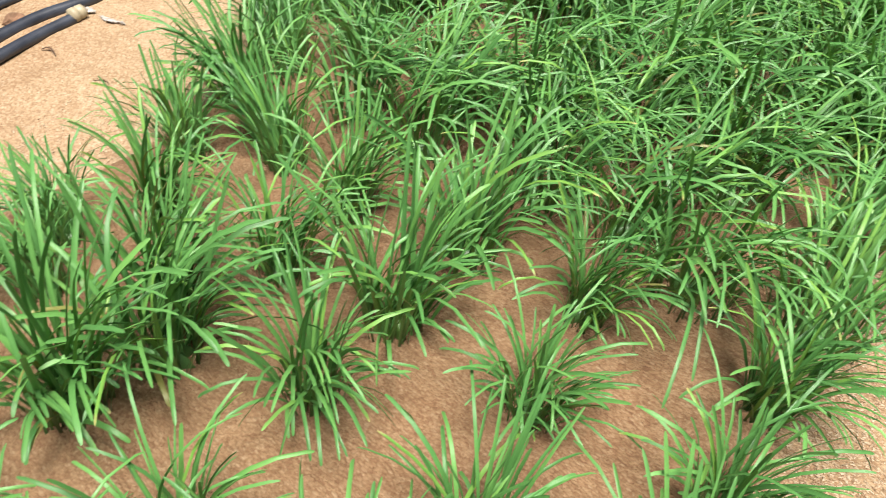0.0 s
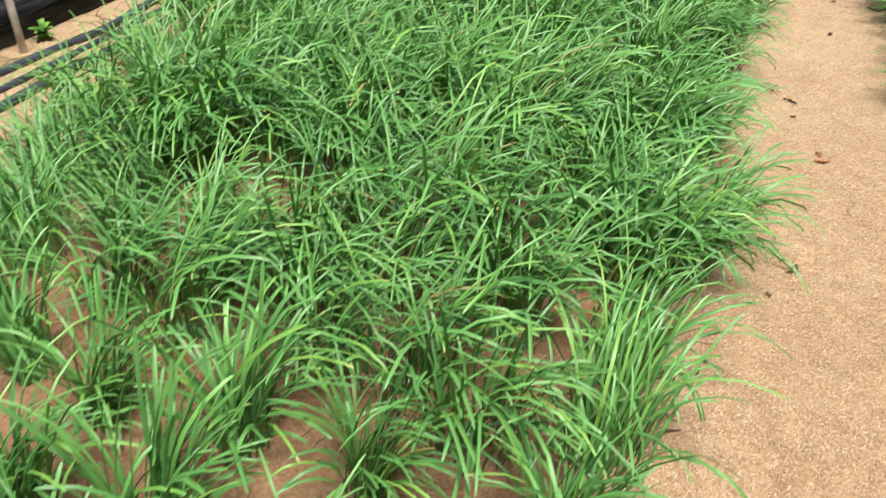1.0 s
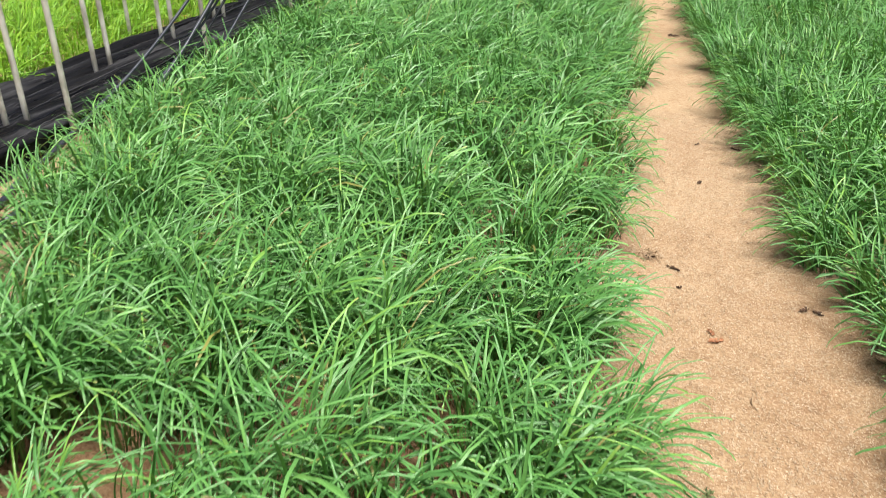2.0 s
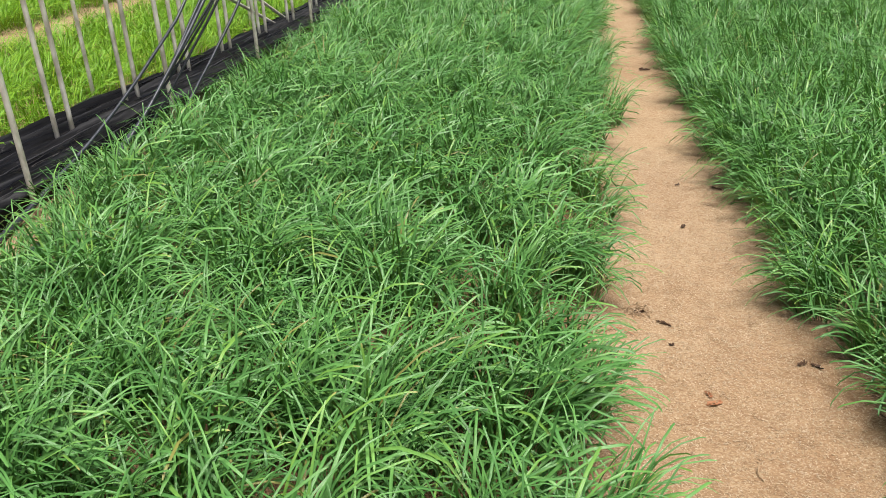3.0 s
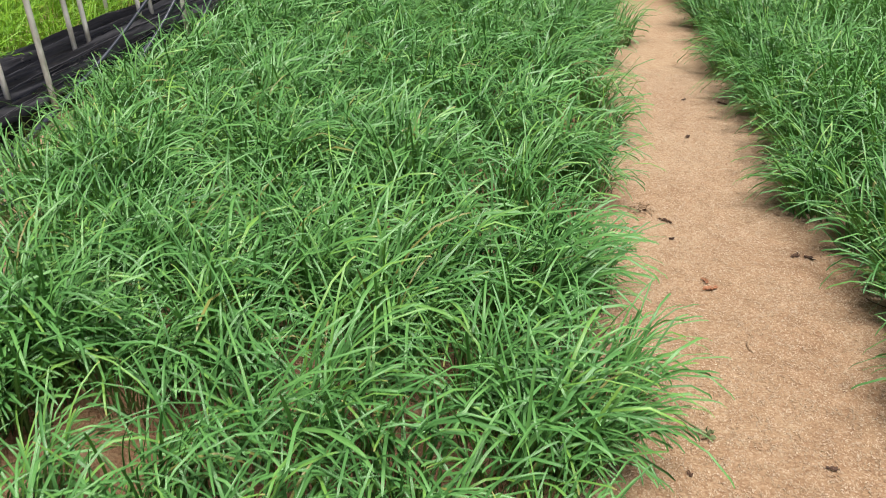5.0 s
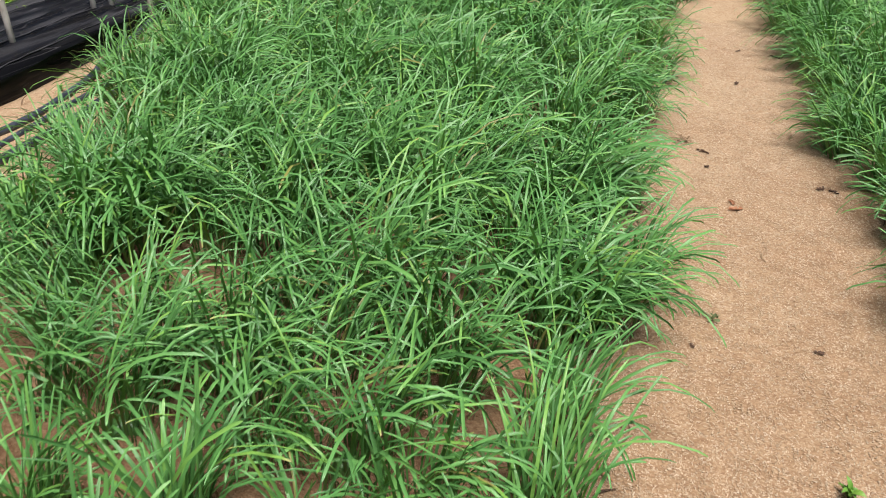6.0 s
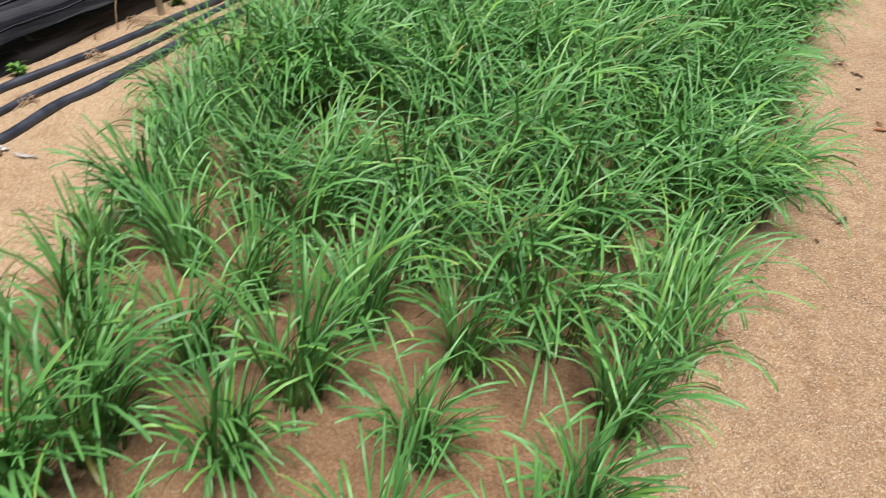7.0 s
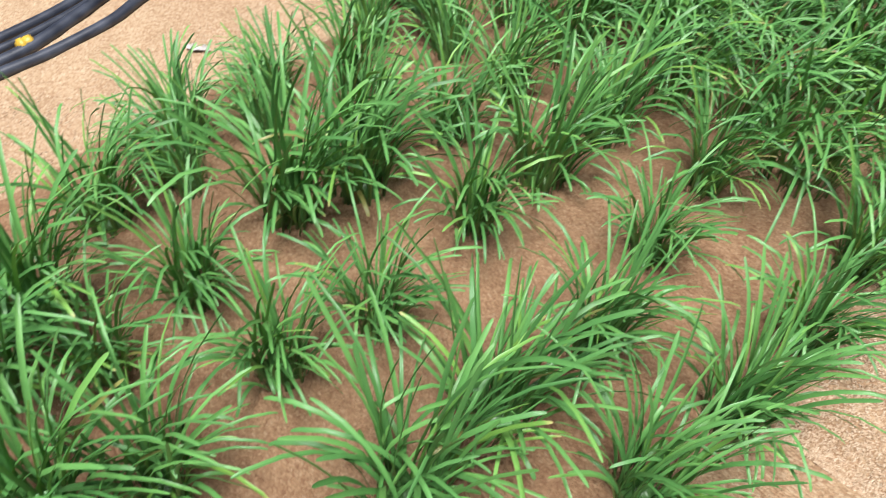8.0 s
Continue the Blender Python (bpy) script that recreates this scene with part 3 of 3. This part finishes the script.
def build_hose(points, radius, label):
    line = [(x + 0.002 * noise.noise((y * 7, x * 3, 1.0)) + 0.005 * noise.noise((y * 2.3, x * 9, 5.0)), y, z + 0.003 * noise.noise((y * 5, x * 9, 2.0))) for x, y, z in spline(points, 12)]
    tagged(new("irrigation_hose", tube("irrigation_hose", line, radius, HOSE, 12, taper=[float(np.interp(p[2], (0.03, 0.15), (1.12, 0.66))) for p in line])), label, "hose", "irrigation hoses")


def down(x, y, r=0.011):
    return (x, y, lie(x, y) + r * 0.65)


GROUND_HOSE = "black plastic irrigation hose lying on the ground"
HUNG_HOSE = "black plastic hose slanting up from the ground"
build_hose([down(-1.35, -0.45), down(-1.39, -0.1), down(-1.415, 0.09), down(-1.47, 0.3), down(-1.608, 0.489), down(-1.638, 0.635), down(-1.675, 0.809), down(-1.718, 0.967), down(-1.714, 1.116), down(-1.71, 1.4), down(-1.715, 1.638), down(-1.735, 1.859),
            (-1.805, 2.1, 0.013), (-1.86, 2.22, 0.014), (-1.94, 2.47, 0.02), (-1.95, 2.68, 0.075), (-1.95, 3.04, 0.21), (-1.95, 3.49, 0.43), (-1.95, 3.68, 0.545), (-1.95, 4.2, 0.95), (-1.95, 4.6, 1.35)], 0.0098, HUNG_HOSE)
build_hose([down(-1.31, -0.45), down(-1.36, -0.1), down(-1.382, 0.09), down(-1.43, 0.29), down(-1.51, 0.446), down(-1.582, 0.604), down(-1.611, 0.693), down(-1.614, 0.867), down(-1.633, 0.992), down(-1.638, 1.147), down(-1.625, 1.33), down(-1.642, 1.519), down(-1.667, 1.7), down(-1.72, 2.1), down(-1.80, 2.5),
            (-1.9, 2.85, 0.016), (-1.95, 3.02, 0.05), (-1.95, 3.14, 0.11), (-1.95, 3.5, 0.28), (-1.95, 3.9, 0.51), (-1.95, 4.5, 0.95), (-1.95, 4.9, 1.3)], 0.008, HUNG_HOSE)
build_hose([down(-1.28, -0.45), down(-1.325, -0.1), down(-1.345, 0.073), down(-1.37, 0.178), down(-1.464, 0.416), down(-1.476, 0.544), down(-1.50, 0.70), down(-1.497, 0.83), down(-1.536, 0.986), down(-1.539, 1.096), down(-1.55, 1.28), down(-1.56, 1.45), down(-1.62, 1.9), down(-1.76, 2.5),
            (-1.89, 2.9, 0.014), (-1.94, 3.05, 0.07), (-1.93, 3.3, 0.215), (-1.93, 3.75, 0.50), (-1.94, 4.3, 0.92), (-1.94, 4.7, 1.3)], 0.0115, HUNG_HOSE)
build_hose([down(-1.24, -0.45), down(-1.28, -0.05), down(-1.298, 0.052), down(-1.312, 0.162), down(-1.335, 0.29), down(-1.375, 0.385), down(-1.389, 0.495), down(-1.43, 0.656), down(-1.443, 0.75)], 0.0105, GROUND_HOSE)
build_hose([down(-1.70, 2.0), down(-1.80, 2.6), (-1.88, 2.95, 0.014), (-1.96, 3.1, 0.06), (-1.97, 3.4, 0.22), (-1.97, 3.78, 0.49), (-1.97, 4.3, 0.9), (-1.97, 4.7, 1.28)], 0.0095, HUNG_HOSE)
build_hose([(-1.90, 3.2, 0.012), (-1.95, 3.45, 0.06), (-1.95, 3.62, 0.153), (-1.95, 3.85, 0.29), (-1.95, 4.13, 0.476), (-1.95, 4.6, 0.85), (-1.95, 5.0, 1.2)], 0.0105, HUNG_HOSE)

build_hose([(-1.88, 2.9, 0.012), (-1.95, 3.06, 0.08), (-1.95, 3.247, 0.165), (-1.95, 3.55, 0.33), (-1.95, 3.9, 0.525), (-1.95, 4.4, 0.86), (-1.95, 4.75, 1.12)], 0.0085, HUNG_HOSE)
build_hose([(-1.90, 3.0, 0.012), (-1.96, 3.18, 0.06), (-1.96, 3.34, 0.135), (-1.96, 3.6, 0.28), (-1.96, 3.95, 0.50), (-1.96, 4.4, 0.82), (-1.96, 4.8, 1.12)], 0.0085, HUNG_HOSE)


# ---- small things ----
def blade_strip(name, points, wide, mat, label, category, group=""):
    """A withered leaf: a thin curled strip along a line."""
    pts = np.array(spline(points, 6))
    verts, faces, uv = [], [], []
    for n, p in enumerate(pts):
        ahead = pts[min(n + 1, len(pts) - 1)] - pts[max(n - 1, 0)]
        side = np.array([-ahead[1], ahead[0], 0.0])
        side /= np.linalg.norm(side) + 1e-9
        t = n / (len(pts) - 1)
        w = wide / 2 * (0.35 + 0.65 * math.sin(math.pi * min(1, 0.15 + t * 0.85)))
        for c, lift in ((-1, 0.25), (0, 0.0), (1, 0.3)):
            for low in (0, 1):
                verts.append((*(p + c * w * side)[:2], p[2] + lift * w - 0.0006 * low))
                uv.append(((c + 1) / 2, 0.3 + 0.6 * t))
    for n in range(len(pts) - 1):
        a, b = n * 6, n * 6 + 6
        faces += [(a, a + 2, b + 2, b), (a + 2, a + 4, b + 4, b + 2), (a + 1, b + 1, b + 3, a + 3), (a + 3, b + 3, b + 5, a + 5), (a, b, b + 1, a + 1), (a + 4, a + 5, b + 5, b + 4)]
    return tagged(new(name, mesh_of(name, verts, faces, mat, uv)), label, category, group)


def scrap(x, y, length, turn, wide, mat, label, name="dead_leaf", category="dead leaf", group="dead leaves"):
    """A crumpled withered scrap: a thin buckled sheet with a ragged outline; a narrow one is a bent blade."""
    c, s = math.cos(turn), math.sin(turn)
    if wide < length * 0.15:
        line = []
        for t, off, up in ((-0.5, 0.0, 0.001), (-0.15, 0.14, 0.005), (0.2, 0.05, 0.004), (0.5, -0.16, 0.001)):
            px, py = x + length * (t * c - off * s), y + length * (t * s + off * c)
            line.append((px, py, lie(px, py) + 0.002 + up))
        return blade_strip(name, line, wide, mat, label, category, group)
    nu, nv = 11, 7
    verts, faces = [], []
    for low in (0.0, 0.0007):
        for i in range(nu):
            for k in range(nv):
                u, v = 2 * i / (nu - 1) - 1, 2 * k / (nv - 1) - 1
                rag = 1 + 0.55 * noise.noise((u * 2.3 + x * 40, v * 2.3, y * 31))
                body = math.sqrt(max(0.0, 1 - 0.75 * u * u))
                a, b = u * length / 2 * rag, (v * body + 0.5 * u * u - 0.2) * wide / 2 * rag
                px, py = x + a * c - b * s, y + a * s + b * c
                buckle = abs(noise.noise((u * 2.6 + y * 17, v * 2.2, x * 23))) + 0.5 * abs(v)
                verts.append((px, py, lie(px, py) + 0.0015 + wide * 0.55 * buckle - low))
    half = nu * nv
    for i in range(nu - 1):
        for k in range(nv - 1):
            a = i * nv + k
            if noise.noise((i * 0.9 + x * 13, k * 0.9, y * 19)) > 0.32:
                continue
            faces += [(a, a + nv, a + nv + 1, a + 1), (half + a, half + a + 1, half + a + nv + 1, half + a + nv)]
    return tagged(new(name, mesh_of(name, verts, faces, mat, smooth=False)), label, category, group)


for x, y, l, a, w, m, text in (
    (0.101, 2.353, 0.040, 2.6, 0.009, BROWN, "curled dark brown dead leaf on the hulls"),
    (0.119, 2.265, 0.014, 0.4, 0.008, BROWN, "small dark crumb of dead leaf"),
    (0.04, 2.40, 0.030, 0.3, 0.010, BROWN, "dark dead leaf at the bed's edge"),
    (0.155, 2.952, 0.022, 1.2, 0.012, BROWN, "small dark crumb of dead leaf"),
    (-0.023, 5.045, 0.060, 0.1, 0.020, BROWN, "flat dark dead leaf on the walkway"),
    (0.207, 2.054, 0.034, 0.5, 0.013, RUST, "crumpled rust-red dead leaf on the hulls"),
    (0.195, 2.08, 0.024, 2.1, 0.010, RUST, "crumpled rust-red dead leaf on the hulls"),
    (0.404, 2.241, 0.030, 0.9, 0.012, BROWN, "dark dead leaf below the bed's edge"),
    (0.434, 2.235, 0.026, 2.4, 0.012, BROWN, "dark dead leaf below the bed's edge"),
    (0.163, 1.477, 0.012, 2.2, 0.006, BROWN, "small dark crumb of dead leaf"),
    (0.281, 1.862, 0.055, 1.7, 0.0025, STRAW, "thin dry bent blade on the hulls"),
    (0.386, 1.543, 0.020, 0.2, 0.007, BROWN, "small dark crumb of dead leaf"),
    (0.05, 0.98, 0.020, -0.8, 0.006, BROWN, "small dark crumb of dead leaf"),
    (-1.376, 0.654, 0.035, 0.4, 0.004, BROWN, "dark twig-like dead blade on the sand"),
    (-1.20, 0.66, 0.05, 0.3, 0.004, STRAW, "dry bent blade on the sand"),
    (-1.60, 1.45, 0.06, 0.8, 0.004, STRAW, "dry bent blade between the hoses"),
    (0.14, 3.3, 0.022, 1.0, 0.009, BROWN, "small dark crumb of dead leaf"),
    (0.27, 3.3, 0.035, 2.5, 0.009, BROWN, "dark dead leaf below the bed's edge"),
):
    scrap(x, y, l, a, w, m, text)
litter = random.Random(41)
for n in range(34):
    y = litter.uniform(1.0, 3.6)
    across = n % 2
    x = far_edge(y) - litter.uniform(0.04, 0.11) if across else bent(y) + litter.uniform(0.03, 0.09)
    m, text = ((BROWN, "dark brown withered leaf under the bed's edge"), (RUST, "rusty withered leaf under the bed's edge"), (STRAW, "pale dry leaf under the bed's edge"))[litter.choice((0, 0, 1, 2))]
    scrap(x, y, litter.uniform(0.03, 0.085), litter.uniform(0, 6.28), litter.uniform(0.003, 0.0042), m, text)


def oval_leaf(length, wide, lift, mat=WEED):
    """A small rounded leaf, cupped along its midrib."""
    verts, faces, uv = [], [], []
    for n in range(6):
        t = n / 5
        w = wide / 2 * math.sin(math.pi * (0.06 + 0.9 * t) ** 0.8)
        for c in (-1, -0.5, 0, 0.5, 1):
            verts.append((length * t, c * w, lift * math.sin(t * 2.2) * length + 0.25 * abs(c) * w))
            uv.append(((c + 1) / 2, 0.25 + 0.6 * t))
    for n in range(5):
        faces += [(n * 5 + k, n * 5 + k + 1, n * 5 + k + 6, n * 5 + k + 5) for k in range(4)]
    return mesh_of("leaf", verts, faces, mat, uv)


def build_weed(x, y, z, size, count, seed, label, flower=False):
    r = np.random.default_rng(seed)
    root = tagged(new("weed"), label, "weed", "weeds")
    root.matrix_basis = pose(x, y, z)
    part("stem", tube("stem", [(0, 0, -0.01), (0.001, 0.001, size * 0.2), (0, 0.002, size * 0.45)], size * 0.03, WEED, 6), root)
    for n in range(count):
        leaf = part("leaf", oval_leaf(size * r.uniform(0.35, 0.7), size * r.uniform(0.2, 0.34), r.uniform(0.2, 0.6)), root)
        leaf.matrix_basis = pose(0, 0, size * 0.4 * n / count, r.normal(0, 14), r.uniform(-38, 8), 137.5 * n + r.uniform(-20, 20))
    if flower:
        petals = tube("flower", [(0, 0, size * 0.4), (0, 0.004, size * 1.0), (0, 0.005, size * 1.06), (0, 0.005, size * 1.12)], 0.012, YELLOW, 10, taper=(0.12, 0.2, 1.0, 0.5))
        part("flower", petals, root, "small yellow flower head")


build_weed(0.418, 1.207, lie(0.418, 1.207), 0.034, 16, 1, "small leafy green weed on the hull walkway")
build_weed(-1.81, 1.63, lie(-1.81, 1.63), 0.062, 24, 2, "leafy light green weed at the film's foot")
build_weed(-1.765, 1.045, lie(-1.765, 1.045), 0.055, 20, 3, "leafy light green weed at the film's foot")
build_weed(-1.815, 1.98, lie(-1.815, 1.98), 0.03, 8, 4, "small green weed beside the hoses")
build_weed(-2.393, 3.84, 0.11, 0.03, 6, 5, "small weed with a yellow flower on the film", True)
build_weed(-2.437, 4.0, 0.11, 0.028, 6, 6, "small weed with a yellow flower on the film", True)


WITHERED = plain("withered_stalk", (0.07, 0.1, 0.03), (0.16, 0.19, 0.08), 0.7)


def build_scape():
    """A flower stalk fallen over the walkway, with a withered head."""
    root = tagged(new("flower_stalk"), "fallen chive flower stalk with a withered green head", "flower stalk")
    line = spline([(-0.06, 1.5, 0.16), (0.03, 1.54, 0.115), (0.1, 1.565, 0.065), (0.16, 1.572, 0.024), (0.192, 1.568, 0.010)], 8)
    part("stem", tube("stem", line, 0.0018, WITHERED, 7), root)
    r = np.random.default_rng(9)
    for n in range(14):
        bud = part("floret", oval_leaf(0.013 * r.uniform(0.6, 1.1), 0.005, 0.3, WITHERED), root)
        bud.matrix_basis = pose(0.192 + r.normal(0, 0.003), 1.567 + r.normal(0, 0.003), 0.012, r.uniform(-60, 60), r.uniform(-70, 30), r.uniform(0, 360))


build_scape()


def build_connector(x, y, turn, mat, label, length=0.03, radius=0.0135):
    """A hose end cap: a ribbed barrel with a collar."""
    z = lie(x, y) + 0.012
    c, s = math.cos(turn), math.sin(turn)
    steps = (0, 0.1, 0.14, 0.4, 0.44, 0.56, 0.6, 0.9, 1.0)
    taper = (0.8, 0.95, 1.15, 1.15, 0.95, 0.95, 1.1, 1.05, 0.75)
    line = [(x + c * length * t, y + s * length * t, z) for t in steps]
    tagged(new("hose_cap", tube("hose_cap", line, radius, mat, 14, taper=taper)), label, "hose cap", "hose caps")


CAP = plain("cap_plastic", (0.3, 0.25, 0.16), (0.42, 0.36, 0.25), 0.5)
build_connector(-1.443, 0.742, 1.75, CAP, "dirty cream plastic cap on a hose end", 0.035)
build_connector(-1.358, 0.108, 1.75, YELLOW, "yellow plastic cap on a black hose", 0.032)
build_connector(-1.472, 0.405, 1.9, YELLOW, "yellow plastic cap on a black hose", 0.028)
scrap(-1.39, 0.80, 0.055, 0.35, 0.012, WHITE, "torn strip of white plastic on the sand", "plastic_scrap", "plastic scrap", "plastic scraps")
scrap(-1.13, 0.37, 0.05, 0.5, 0.02, WHITE, "crumpled white plastic scrap at the bed's edge", "plastic_scrap", "plastic scrap", "plastic scraps")
scrap(-1.46, 0.79, 0.03, 0.2, 0.016, WHITE, "torn bit of white plastic by the hose", "plastic_scrap", "plastic scrap", "plastic scraps")


def build_clod(x, y, size, seed):
    bm = bmesh.new()
    bmesh.ops.create_icosphere(bm, subdivisions=3, radius=size)
    for v in bm.verts:
        d = noise.noise(v.co * (1.6 / size) + Vector((seed, 0, 0))) + 0.5 * noise.noise(v.co * (4.5 / size))
        v.co *= 1 + 0.35 * d
        v.co.z *= 0.65
    me = bpy.data.meshes.new("clod")
    bm.to_mesh(me)
    bm.free()
    me.materials.append(BROWN_SOIL)
    ob = tagged(new("clod", me), "lump of brown matted soil beside the hose", "clod", "clods")
    ob.matrix_basis = pose(x, y, lie(x, y) + size * 0.35)


BROWN_SOIL = plain("brown_soil", (0.10, 0.055, 0.03), (0.24, 0.13, 0.075), 0.9, 60.0)
build_clod(-1.52, 0.665, 0.020, 1.0)
build_clod(-1.575, 0.50, 0.014, 4.0)


def build_tuft(x, y, size, count, seed, label):
    """Dry roots and straw in a loose heap."""
    r = np.random.default_rng(seed)
    root = tagged(new("straw_tuft"), label, "straw", "straw tufts")
    root.matrix_basis = pose(x, y, lie(x, y))
    for _ in range(count):
        a, l, h = r.uniform(0, 6.28), size * r.uniform(0.5, 1.3), r.uniform(0.003, 0.02)
        ox, oy = r.normal(0, size * 0.25, 2)
        c, s = math.cos(a), math.sin(a)
        line = spline([(ox - c * l / 2, oy - s * l / 2, 0.002), (ox + r.normal(0, 0.006), oy + r.normal(0, 0.006), h), (ox + c * l / 2, oy + s * l / 2, 0.002)], 4)
        part("straw", tube("straw", line, 0.0011, STRAW, 5), root)


build_tuft(-1.70, 1.225, 0.05, 22, 3, "heap of dry pale straw between the hoses")
build_tuft(-1.623, 0.961, 0.06, 20, 5, "matted dry roots over a hose")
build_tuft(-1.78, 1.47, 0.07, 16, 8, "dry brown straw at a pole's foot")
build_tuft(0.03, 2.40, 0.05, 10, 12, "dry brown straw under the bed's edge")


def build_stalk(x, y, dx, dy, h, label):
    line = spline([(x, y, -0.01), (x + dx * 0.4, y + dy * 0.4, h * 0.6), (x + dx, y + dy, h)], 6)
    tagged(new("dry_stalk", tube("dry_stalk", line, 0.0022, STRAW, 6)), label, "stalk", "dry stalks")


build_stalk(-1.79, 1.38, 0.0, 0.03, 0.11, "dry pale stalk standing before the film")
build_stalk(-1.84, 1.84, 0.015, 0.02, 0.03, "short dry stalk at the film's foot")
build_stalk(-1.79, 1.30, 0.004, 0.006, 0.022, "short dry stalk at the film's foot")
